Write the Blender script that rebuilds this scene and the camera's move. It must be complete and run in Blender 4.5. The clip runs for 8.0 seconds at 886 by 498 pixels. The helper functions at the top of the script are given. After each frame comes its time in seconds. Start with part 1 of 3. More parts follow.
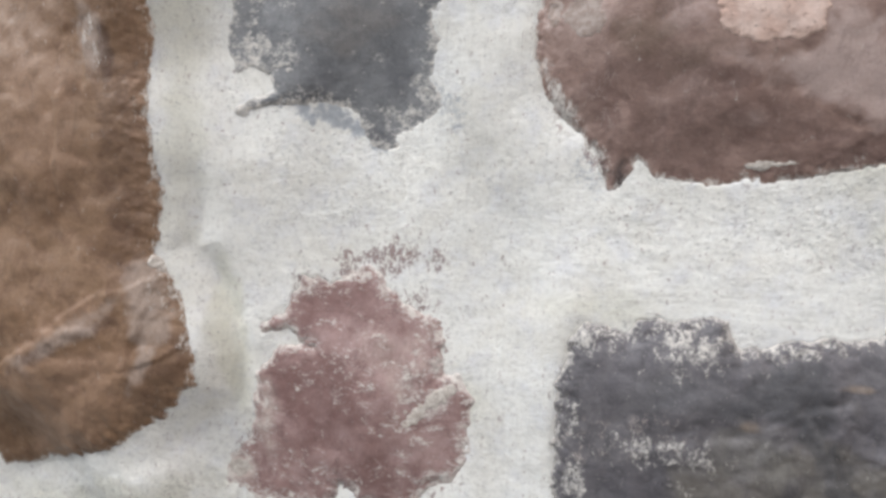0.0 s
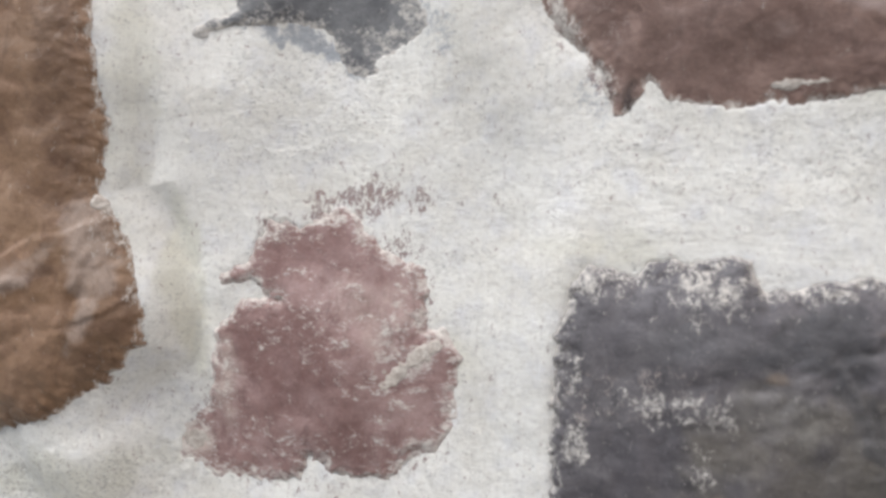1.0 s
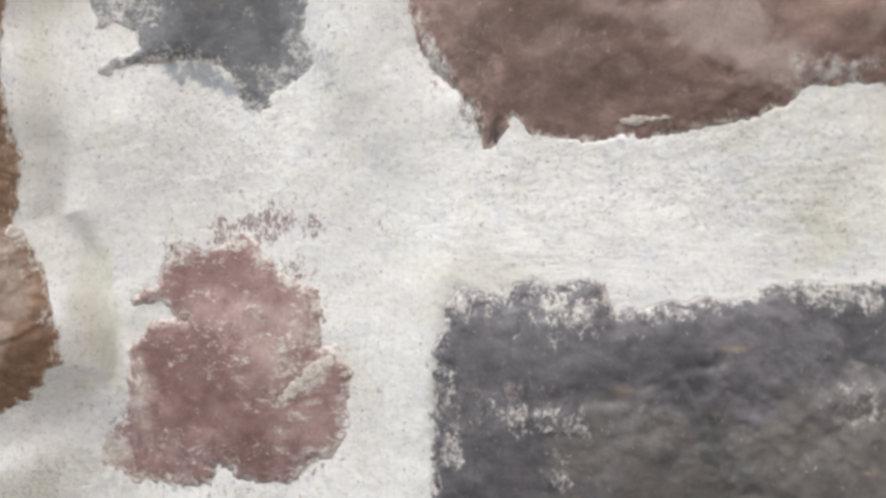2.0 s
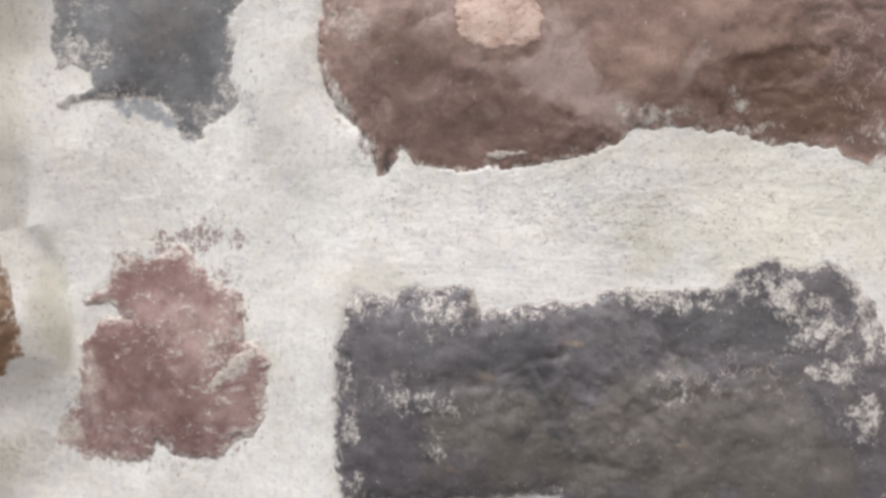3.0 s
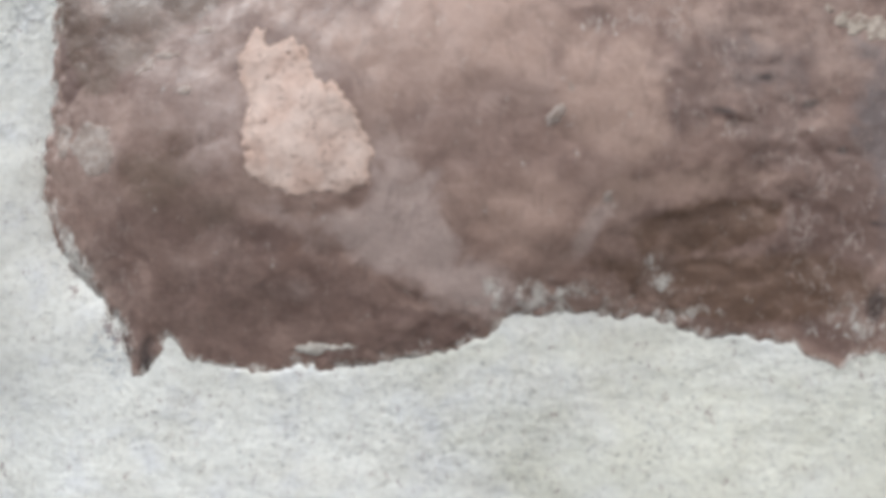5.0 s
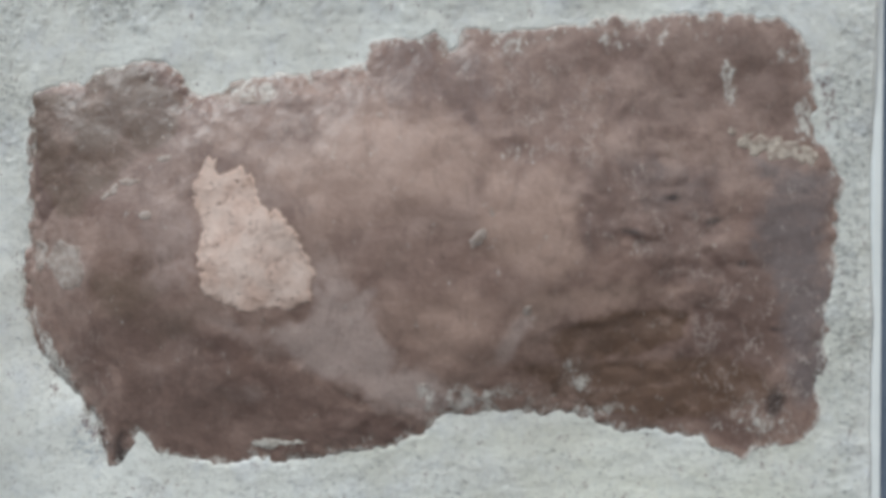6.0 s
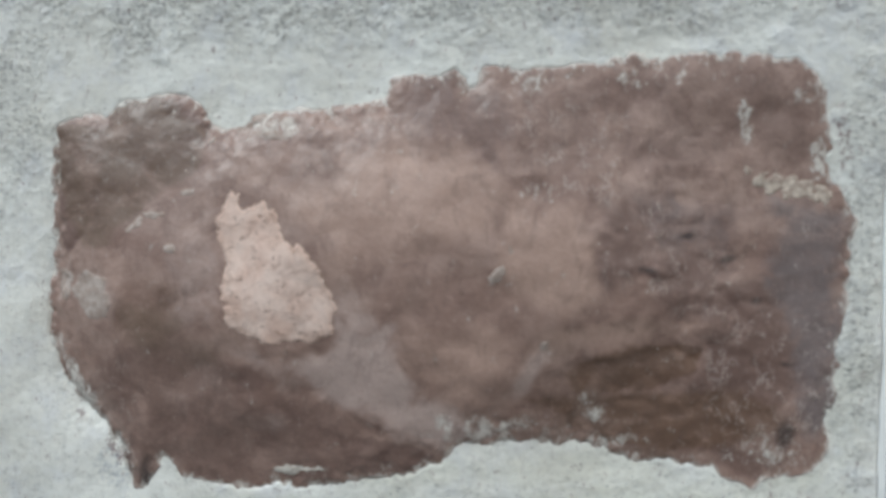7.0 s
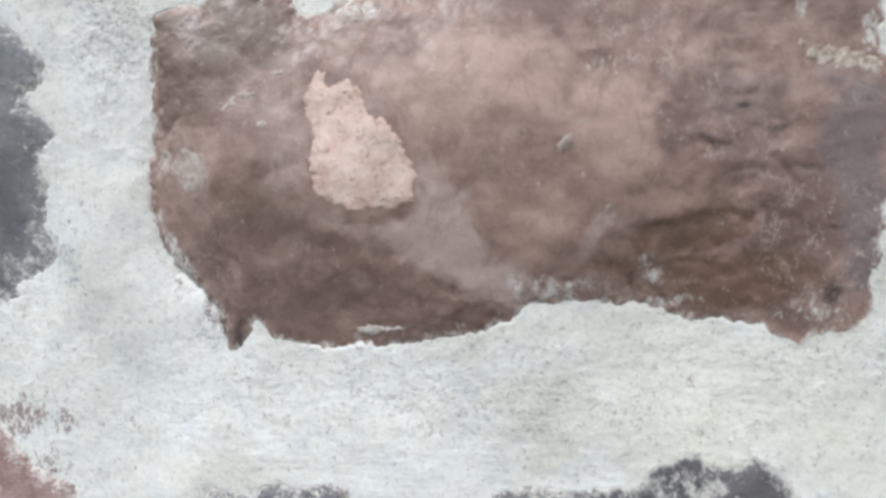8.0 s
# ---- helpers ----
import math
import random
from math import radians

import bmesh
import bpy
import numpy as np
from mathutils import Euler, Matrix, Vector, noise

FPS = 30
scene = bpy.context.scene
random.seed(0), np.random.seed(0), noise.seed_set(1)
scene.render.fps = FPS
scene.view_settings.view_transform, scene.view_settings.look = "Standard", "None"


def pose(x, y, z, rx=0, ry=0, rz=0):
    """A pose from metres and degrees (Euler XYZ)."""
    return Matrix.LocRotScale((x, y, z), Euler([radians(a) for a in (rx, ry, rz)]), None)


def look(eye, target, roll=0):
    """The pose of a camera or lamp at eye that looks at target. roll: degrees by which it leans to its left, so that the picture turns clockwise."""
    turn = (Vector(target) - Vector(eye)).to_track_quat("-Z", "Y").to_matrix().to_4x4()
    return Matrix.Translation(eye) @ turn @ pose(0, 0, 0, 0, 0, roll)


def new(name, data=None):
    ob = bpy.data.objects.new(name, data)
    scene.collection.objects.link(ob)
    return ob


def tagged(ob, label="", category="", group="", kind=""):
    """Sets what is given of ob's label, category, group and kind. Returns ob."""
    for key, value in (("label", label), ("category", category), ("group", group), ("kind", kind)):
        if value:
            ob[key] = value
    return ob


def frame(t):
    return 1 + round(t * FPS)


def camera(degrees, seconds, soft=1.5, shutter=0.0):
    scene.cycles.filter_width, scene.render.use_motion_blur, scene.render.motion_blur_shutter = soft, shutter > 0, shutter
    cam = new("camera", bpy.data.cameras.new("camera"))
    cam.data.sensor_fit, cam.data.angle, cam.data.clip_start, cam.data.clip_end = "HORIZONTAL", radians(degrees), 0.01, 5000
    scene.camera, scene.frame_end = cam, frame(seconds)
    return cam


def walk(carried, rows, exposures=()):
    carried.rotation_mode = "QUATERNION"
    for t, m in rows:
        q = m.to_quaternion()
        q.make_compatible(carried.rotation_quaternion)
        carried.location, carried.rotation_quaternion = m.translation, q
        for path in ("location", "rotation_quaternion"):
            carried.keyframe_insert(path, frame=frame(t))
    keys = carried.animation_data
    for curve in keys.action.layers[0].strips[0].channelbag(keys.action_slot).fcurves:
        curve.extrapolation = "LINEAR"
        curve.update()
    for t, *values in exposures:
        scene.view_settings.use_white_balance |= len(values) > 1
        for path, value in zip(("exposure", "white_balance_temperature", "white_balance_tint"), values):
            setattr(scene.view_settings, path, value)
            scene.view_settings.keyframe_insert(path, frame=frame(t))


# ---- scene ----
cam = camera(65.0, 8.0, soft=3.0)
cam.data.dof.use_dof, cam.data.dof.focus_distance, cam.data.dof.aperture_fstop = True, 0.36, 5.6
PATH = [
    (0, (0.01357, -0.35387, 1.49166), (-0.06786, -0.06576, 1.47253), 0.89),
    (0.5, (0.00346, -0.33527, 1.47059), (-0.07506, -0.04629, 1.45253), 1.29),
    (1, (-0.00048, -0.31543, 1.45649), (-0.07240, -0.02463, 1.44025), 1.32),
    (1.2, (0.00527, -0.30692, 1.45948), (-0.06108, -0.01501, 1.43975), 1.11),
    (2.3, (0.07807, -0.35834, 1.48518), (0.00962, -0.06730, 1.46045), 0.12),
    (2.5, (0.09372, -0.37840, 1.48893), (0.02416, -0.08780, 1.46220), 0.08),
    (3, (0.11843, -0.37964, 1.48509), (0.05547, -0.08698, 1.46542), 0.87),
    (3.3, (0.13987, -0.34117, 1.45197), (0.08290, -0.04663, 1.45147), 1.21),
    (3.5, (0.13704, -0.29562, 1.46409), (0.08419, -0.00087, 1.46179), 0.75),
    (3.7, (0.12081, -0.26364, 1.47341), (0.06693, 0.03138, 1.48101), 0.74),
    (4, (0.08725, -0.23699, 1.50661), (0.05006, 0.06067, 1.50292), 1.18),
    (4.2, (0.08401, -0.22418, 1.50915), (0.05096, 0.07399, 1.51090), 0.66),
    (4.5, (0.08978, -0.22678, 1.52089), (0.05951, 0.07169, 1.52179), 0.74),
    (4.7, (0.09655, -0.24018, 1.53349), (0.07832, 0.05926, 1.53339), 0.20),
    (5, (0.13526, -0.24642, 1.54544), (0.10899, 0.05241, 1.54918), 0.55),
    (5.2, (0.15672, -0.24812, 1.56167), (0.13100, 0.05077, 1.56384), 0.03),
    (6.3, (0.16636, -0.27205, 1.60279), (0.13385, 0.02607, 1.59466), -0.29),
    (6.5, (0.16306, -0.27111, 1.60899), (0.13105, 0.02704, 1.59979), -0.12),
    (7, (0.16026, -0.27351, 1.61784), (0.12800, 0.02435, 1.60245), -0.01),
    (7.5, (0.15115, -0.28618, 1.61290), (0.11587, 0.01116, 1.59431), 0.00),
    (8, (0.14269, -0.30233, 1.57824), (0.10089, -0.00663, 1.54966), -0.41),
]
BASE = 0.30
EXPOSURES = [(t, BASE + stops, kelvin, tint) for t, stops, kelvin, tint in (
    (0.0, 0.07, 6350, 8), (1.2, 0.07, 6420, 9), (2.5, 0.22, 6570, 9), (3.0, 0.12, 6620, 10), (3.5, -0.02, 6620, 10), (4.0, -0.26, 6570, 9),
    (4.5, -0.18, 6470, 8), (5.0, 0.05, 6200, 5), (5.4, 0.02, 6180, 4), (6.3, -0.36, 5990, 0), (7.0, -0.25, 5990, 0), (7.5, 0.07, 6070, 2), (8.0, 0.17, 6050, 4))]
walk(cam, [(t, look(eye, target, roll)) for t, eye, target, roll in PATH], EXPOSURES)

# ---- sky and sun: bright overcast daylight ----
SUN_HEIGHT, SUN_SIDE = 48.0, -50.0
world = bpy.data.worlds.new("overcast_sky")
scene.world = world
world.use_nodes = True
sky = world.node_tree.nodes.new("ShaderNodeTexSky")
sky.sky_type, sky.sun_disc = "NISHITA", False
sky.sun_elevation, sky.sun_rotation = radians(SUN_HEIGHT), radians(180 + SUN_SIDE)
sky.air_density, sky.dust_density, sky.ozone_density = 1.0, 3.5, 1.2
world.node_tree.links.new(sky.outputs[0], world.node_tree.nodes["Background"].inputs[0])
world.node_tree.nodes["Background"].inputs[1].default_value = 0.09
lamp = bpy.data.lights.new("sun", "SUN")
lamp.energy, lamp.angle, lamp.color = 2.3, radians(22), (1.0, 0.985, 0.975)
sun = new("sun", lamp)
sun.matrix_world = pose(-2.5, -3.0, 4.5, 90 - SUN_HEIGHT, 0, SUN_SIDE)


# ---- materials ----
def srgb(r, g, b):
    """Linear colour from 0..255 values."""
    return tuple((v / 255 / 12.92) if v < 10 else ((v / 255 + 0.055) / 1.055) ** 2.4 for v in (r, g, b)) + (1.0,)


class Nodes:
    """Short forms for building a node material."""

    def __init__(self, name, roughness=0.7, specular=0.4):
        self.mat = bpy.data.materials.new(name)
        self.mat.use_nodes = True
        self.tree = self.mat.node_tree
        self.bsdf = self.tree.nodes["Principled BSDF"]
        self.bsdf.inputs["Roughness"].default_value = roughness
        self.bsdf.inputs["Specular IOR Level"].default_value = specular
        self.coord = self.tree.nodes.new("ShaderNodeTexCoord").outputs["Object"]

    def link(self, a, b):
        self.tree.links.new(a, b)

    def put(self, socket, value):
        if isinstance(value, bpy.types.NodeSocket):
            self.link(value, socket)
        else:
            socket.default_value = value

    def scaled(self, x, y, z):
        node = self.tree.nodes.new("ShaderNodeMapping")
        node.inputs["Scale"].default_value = (x, y, z)
        self.link(self.coord, node.inputs["Vector"])
        return node.outputs[0]

    def noise(self, scale, detail=4.0, rough=0.55, vector=None, distort=0.0):
        node = self.tree.nodes.new("ShaderNodeTexNoise")
        node.inputs["Scale"].default_value = scale
        node.inputs["Detail"].default_value = detail
        node.inputs["Roughness"].default_value = rough
        node.inputs["Distortion"].default_value = distort
        self.link(vector or self.coord, node.inputs["Vector"])
        return node.outputs["Fac"]

    def attr(self, name):
        node = self.tree.nodes.new("ShaderNodeAttribute")
        node.attribute_name = name
        return node.outputs["Fac"]

    def math(self, op, a, b=0.0, c=0.0):
        node = self.tree.nodes.new("ShaderNodeMath")
        node.operation = op
        for socket, value in zip(node.inputs, (a, b, c)):
            self.put(socket, value)
        return node.outputs[0]

    def span(self, value, low, high, to_low=0.0, to_high=1.0):
        node = self.tree.nodes.new("ShaderNodeMapRange")
        node.interpolation_type = "SMOOTHSTEP"
        self.put(node.inputs[0], value)
        for socket, number in zip(node.inputs[1:5], (low, high, to_low, to_high)):
            socket.default_value = number
        return node.outputs[0]

    def mix(self, fac, a, b, blend="MIX"):
        node = self.tree.nodes.new("ShaderNodeMix")
        node.data_type, node.blend_type = "RGBA", blend
        self.put(node.inputs[0], fac)
        self.put(node.inputs[6], a)
        self.put(node.inputs[7], b)
        return node.outputs[2]

    def grey(self, value):
        node = self.tree.nodes.new("ShaderNodeCombineColor")
        for socket in node.inputs[:3]:
            self.link(value, socket)
        return node.outputs[0]

    def bump(self, height, depth, strength=1.0, below=None):
        node = self.tree.nodes.new("ShaderNodeBump")
        node.inputs["Strength"].default_value = strength
        node.inputs["Distance"].default_value = depth
        self.link(height, node.inputs["Height"])
        if below:
            self.link(below, node.inputs["Normal"])
        return node.outputs[0]

    def done(self, colour, roughness=None, normal=None):
        self.put(self.bsdf.inputs["Base Color"], colour)
        if roughness:
            self.link(roughness, self.bsdf.inputs["Roughness"])
        if normal:
            self.link(normal, self.bsdf.inputs["Normal"])
        return self.mat


LIME = srgb(240, 238, 232)


def stone_material(name, tones, patches, gloss=0.55, lime_amount=1.0, streak=(1, 1, 1)):
    """Weathered stone: three tones, fine grain, patches of stain and crease shade by mask, and a ragged film of lime.
    """
    n = Nodes(name, gloss, 0.75)
    broad, middle, fine = n.noise(26, 6, 0.62, distort=0.8), n.noise(95, 6, 0.65, distort=0.5), n.noise(900, 3, 0.6)
    veins = n.noise(130, 5, 0.7, n.scaled(1.0, 1.0, 0.5), 1.6)
    colour = n.mix(n.span(broad, 0.34, 0.66), srgb(*tones[0]), srgb(*tones[1]))
    colour = n.mix(n.span(middle, 0.44, 0.7, 0.0, 0.85), colour, srgb(*tones[2]))
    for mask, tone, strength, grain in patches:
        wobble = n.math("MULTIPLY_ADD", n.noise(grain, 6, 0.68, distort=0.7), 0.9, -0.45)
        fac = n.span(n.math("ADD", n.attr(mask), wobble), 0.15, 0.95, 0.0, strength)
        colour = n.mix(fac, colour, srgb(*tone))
    colour = n.mix(n.span(veins, 0.28, 0.52, 0.38, 0.0), colour, srgb(*[v * 0.68 for v in tones[0]]))
    clouds = n.noise(48, 6, 0.7, n.scaled(0.7, 1.0, 1.2), 0.9)
    colour = n.mix(n.span(clouds, 0.48, 0.74, 0.0, 0.32), colour, srgb(*[min(255, v * 1.16 + 14) for v in tones[1]]))
    flecks = n.noise(210, 5, 0.75, None, 0.6)
    colour = n.mix(n.span(flecks, 0.6, 0.74, 0.0, 0.35), colour, srgb(*[min(255, v * 1.25 + 20) for v in tones[1]]))
    colour = n.mix(0.5, colour, n.grey(n.span(fine, 0.25, 0.75, 0.42, 0.62)), "SOFT_LIGHT")
    ridge = n.math("ABSOLUTE", n.math("SUBTRACT", n.noise(150, 4, 0.65, n.scaled(1.0, 1.0, 0.7), 0.4), 0.5))
    threads = n.math("MULTIPLY", n.span(ridge, 0.0, 0.03, 0.5, 0.0), n.math("MULTIPLY", n.attr("net"), n.span(n.noise(130, 3), 0.42, 0.6)))
    colour = n.mix(threads, colour, srgb(196, 182, 174))
    dots = n.math("MULTIPLY_ADD", n.noise(700, 4, 0.7, n.scaled(*streak)), 1.25, -0.625)
    clots = n.math("MULTIPLY_ADD", n.noise(230, 4, 0.7, n.scaled(*streak), 0.4), 1.5, -0.75)
    film = n.math("ADD", n.math("MULTIPLY", n.attr("lime"), 0.55), n.math("ADD", dots, clots))
    lime = n.span(film, 0.20, 0.66, 0.0, 0.88 * lime_amount)
    colour = n.mix(n.math("MULTIPLY", lime, n.span(n.noise(170, 4, 0.7), 0.3, 0.6, 0.4, 1.0)), colour, srgb(220, 214, 206))
    relief = n.bump(n.noise(110, 5, 0.5), 0.0011, 0.5)
    relief = n.bump(n.noise(640, 4, 0.6), 0.0004, 0.6, relief)
    relief = n.bump(n.math("ADD", lime, threads), 0.0003, 0.5, relief)
    rough = n.math("ADD", n.span(middle, 0.3, 0.7, gloss - 0.1, gloss + 0.15), n.math("MULTIPLY", lime, 0.25))
    return n.done(colour, rough, relief)


def mortar_material():
    """Brushed limewash over sandy mortar: brush marks along the joints, grit, cream and grey stains, and groove shade
    painted in cream.
    """
    n = Nodes("limewashed_mortar", 0.9, 0.25)
    along = n.attr("level")
    flat, upright = n.noise(210, 5, 0.65, n.scaled(0.22, 1, 1.5)), n.noise(210, 5, 0.65, n.scaled(1.5, 1, 0.22))
    brush = n.math("ADD", n.math("MULTIPLY", flat, along), n.math("MULTIPLY", upright, n.math("SUBTRACT", 1.0, along)))
    broad, grit = n.noise(22, 5, 0.6, distort=0.4), n.noise(560, 4, 0.65, n.scaled(0.8, 1, 1.2))
    colour = n.mix(n.span(broad, 0.38, 0.7, 0.0, 0.5), LIME, srgb(216, 211, 200))
    colour = n.mix(n.span(n.noise(60, 5, 0.6), 0.45, 0.75, 0.0, 0.5), colour, srgb(220, 220, 226))
    colour = n.mix(n.span(n.attr("cream"), 0.0, 1.0, 0.0, 0.45), colour, srgb(211, 208, 187))
    colour = n.mix(n.span(brush, 0.28, 0.5, 0.22, 0.0), colour, srgb(180, 176, 170))
    mottle = n.noise(300, 5, 0.8, n.scaled(0.8, 1, 1.1), 0.3)
    colour = n.mix(n.span(mottle, 0.32, 0.52, 0.38, 0.0), colour, srgb(178, 174, 166))
    where = n.math("ADD", n.span(n.noise(45, 4, 0.7), 0.35, 0.7, 0.0, 0.06), n.math("MULTIPLY", n.attr("sand"), 0.12))
    specks = n.span(n.math("SUBTRACT", n.math("ADD", grit, where), n.attr("clean")), 0.60, 0.76, 0.0, 0.5)
    colour = n.mix(specks, colour, srgb(112, 109, 106))
    pits = n.span(n.noise(260, 5, 0.78, n.scaled(0.6, 1, 1.2)), 0.62, 0.76, 0.0, 0.32)
    colour = n.mix(pits, colour, srgb(136, 132, 130))
    worn = n.math("MULTIPLY_ADD", n.noise(380, 6, 0.8, n.scaled(1.0, 1, 0.7), 0.5), 3.2, -1.6)
    colour = n.mix(n.span(n.math("MULTIPLY_ADD", n.attr("worn"), 0.45, worn), 0.28, 0.52, 0.0, 0.8), colour, srgb(136, 110, 108))
    blue = n.span(n.math("ADD", n.attr("blue"), n.math("MULTIPLY_ADD", n.noise(300, 5, 0.75), 2.0, -1.0)), 0.35, 0.95, 0.0, 0.75)
    colour = n.mix(blue, colour, srgb(142, 148, 158))
    relief = n.bump(brush, 0.0008, 0.4)
    grain = n.math("MULTIPLY", n.noise(430, 5, 0.78), n.math("MULTIPLY_ADD", n.attr("sand"), 0.8, 0.7))
    relief = n.bump(grain, 0.0014, 0.7, relief)
    relief = n.bump(n.math("MULTIPLY", n.noise(260, 4, 0.7), n.attr("sand")), 0.0035, 0.7, relief)
    return n.done(colour, None, relief)


def plain_material(name, tone, other, scale, roughness=0.8, specular=0.4, depth=0.001):
    n = Nodes(name, roughness, specular)
    colour = n.mix(n.span(n.noise(scale, 6, 0.6), 0.35, 0.65), srgb(*tone), srgb(*other))
    return n.done(colour, None, n.bump(n.noise(scale * 8, 4), depth, 0.5))


def glass_material():
    n = Nodes("window_glass", 0.02, 0.5)
    n.bsdf.inputs["Transmission Weight"].default_value = 1.0
    n.bsdf.inputs["Base Color"].default_value = (0.9, 0.95, 0.96, 1)
    return n.mat


MORTAR = mortar_material()
PAINT = plain_material("white_gloss_paint", (244, 244, 242), (236, 236, 234), 40, 0.3, 0.5, 0.0002)
SKY_TINT = plain_material("sky_reflection_tint", (124, 136, 154), (114, 126, 144), 30, 0.4, 0.5, 0.0003)
PAVING = plain_material("grey_paving", (112, 110, 106), (90, 88, 85), 3, 0.85, 0.3, 0.004)
INSIDE = plain_material("dim_plaster", (120, 122, 126), (108, 110, 116), 2, 0.9, 0.3)
GLASS = glass_material()

# ---- relief of the wall, in millimetres round the point (0, 1500) ----
ZERO = 1500.0


def hashed(i, j, seed):
    h = (i * 374761393 + j * 668265263 + seed * 974634541) & 0xFFFFFFFF
    h = ((h ^ (h >> 13)) * 1274126177) & 0xFFFFFFFF
    return ((h ^ (h >> 16)) & 0xFFFF) / 65535.0


def value_noise(x, z, size, seed, octaves=3, keep=0.5):
    """Smooth noise from -1 to 1 with features of that many millimetres."""
    total, weight, out = 0.0, 1.0, 0.0
    for k in range(octaves):
        u, v = x / size + 1000.37, z / size + 1000.71
        i, j = np.floor(u).astype(np.int64), np.floor(v).astype(np.int64)
        a, b = u - i, v - j
        a, b = a * a * (3 - 2 * a), b * b * (3 - 2 * b)
        s = seed * 17 + k
        low = hashed(i, j, s) * (1 - a) + hashed(i + 1, j, s) * a
        high = hashed(i, j + 1, s) * (1 - a) + hashed(i + 1, j + 1, s) * a
        out = out + weight * (2 * (low * (1 - b) + high * b) - 1)
        total, weight, size = total + weight, weight * keep, size / 2.1
    return out / total * 1.6


def step(low, high, v):
    s = np.clip((v - low) / (high - low), 0, 1)
    return s * s * (3 - 2 * s)


def outline_distance(x, z, corners):
    """Distance to a closed outline, negative inside."""
    best, inside = np.full(x.shape, 1e9), np.zeros(x.shape, bool)
    for (ax, az), (bx, bz) in zip(corners, corners[1:] + corners[:1]):
        ex, ez, px, pz = bx - ax, bz - az, x - ax, z - az
        s = np.clip((px * ex + pz * ez) / (ex * ex + ez * ez), 0, 1)
        best = np.minimum(best, (px - s * ex) ** 2 + (pz - s * ez) ** 2)
        if ez:
            inside ^= ((az > z) != (bz > z)) & (px < ex * pz / ez)
    return np.sqrt(best) * np.where(inside, -1, 1)


def blobs(x, z, rows, seed=5, ragged=0.35, size=9, soft=(0.3, 1.35)):
    """A mask of soft ragged ovals: middle x, z, half width, half height, degrees, strength."""
    rag, out = value_noise(x, z, size, seed) * ragged, np.zeros(x.shape)
    for cx, cz, rx, rz, turn, strength in rows:
        c, s = math.cos(radians(turn)), math.sin(radians(turn))
        u, v = ((x - cx) * c + (z - cz) * s) / rx, ((z - cz) * c - (x - cx) * s) / rz
        out = np.maximum(out, strength * (1 - step(soft[0], soft[1], np.hypot(u, v) + rag)))
    return out


# the mortar bed swells and sinks: x, z, forward
BED = [(-330, -195, -4), (-206, -168, -5), (-208, 90, -3), (-320, 30, 33), (-320, -80, 31), (-150, -33, -10), (-130, 28, -11), (-63, -48, -7), (-40, 45, 1), (0, 0, -2),
       (70, 6, -3), (130, 20, 0), (203, 16, -12), (275, 20, -12), (288, 120, -13), (278, 172, -8), (6, 168, -4),
       (100, 168, -3), (-12, -66, 4), (56, -64, 5), (190, -50, 0), (-26, -110, 2), (-232, -92, 30), (-248, 28, 32), (-246, -34, 31), (-220, -10, 5), (-211, -45, 2),
       (-262, 112, 32), (-284, -162, 24), (-75, -130, -4), (-192, -62, -4), (-200, 40, 0), (-190, -112, -5), (60, -185, 2)]


def bed(x, z):
    total, weight = np.zeros(x.shape), np.full(x.shape, 0.02)
    for cx, cz, forward in BED:
        w = np.exp(-((x - cx) ** 2 + (z - cz) ** 2) / (2 * 24.0**2)) + 0.05 * np.exp(-((x - cx) ** 2 + (z - cz) ** 2) / (2 * 70.0**2))
        total, weight = total + w * forward, weight + w
    # the joint dips beside the left stone and the brown one, and rounds over to the edge of the dark one
    even = {key: outline_distance(x, z, STONES[key]["outline"]) for key in ("left", "brown", "dark")}
    low = (1 - step(-90, 70, z)) * step(-190, -90, z)
    shape = -8.0 * np.exp(-(((even["left"] - 15) / 9) ** 2)) * low
    shape = shape - 6.5 * np.exp(-np.maximum(even["brown"], 0) / 9) * (1 - step(-30, 15, x)) * (1 - step(80, 140, z))
    shape = shape + (8.5 * np.exp(-np.maximum(even["dark"], 0) / 14) - 7.0 * np.exp(-np.maximum(even["dark"], 0) / 5)) * (1 - step(-30, 5, x))
    return total / weight + shape


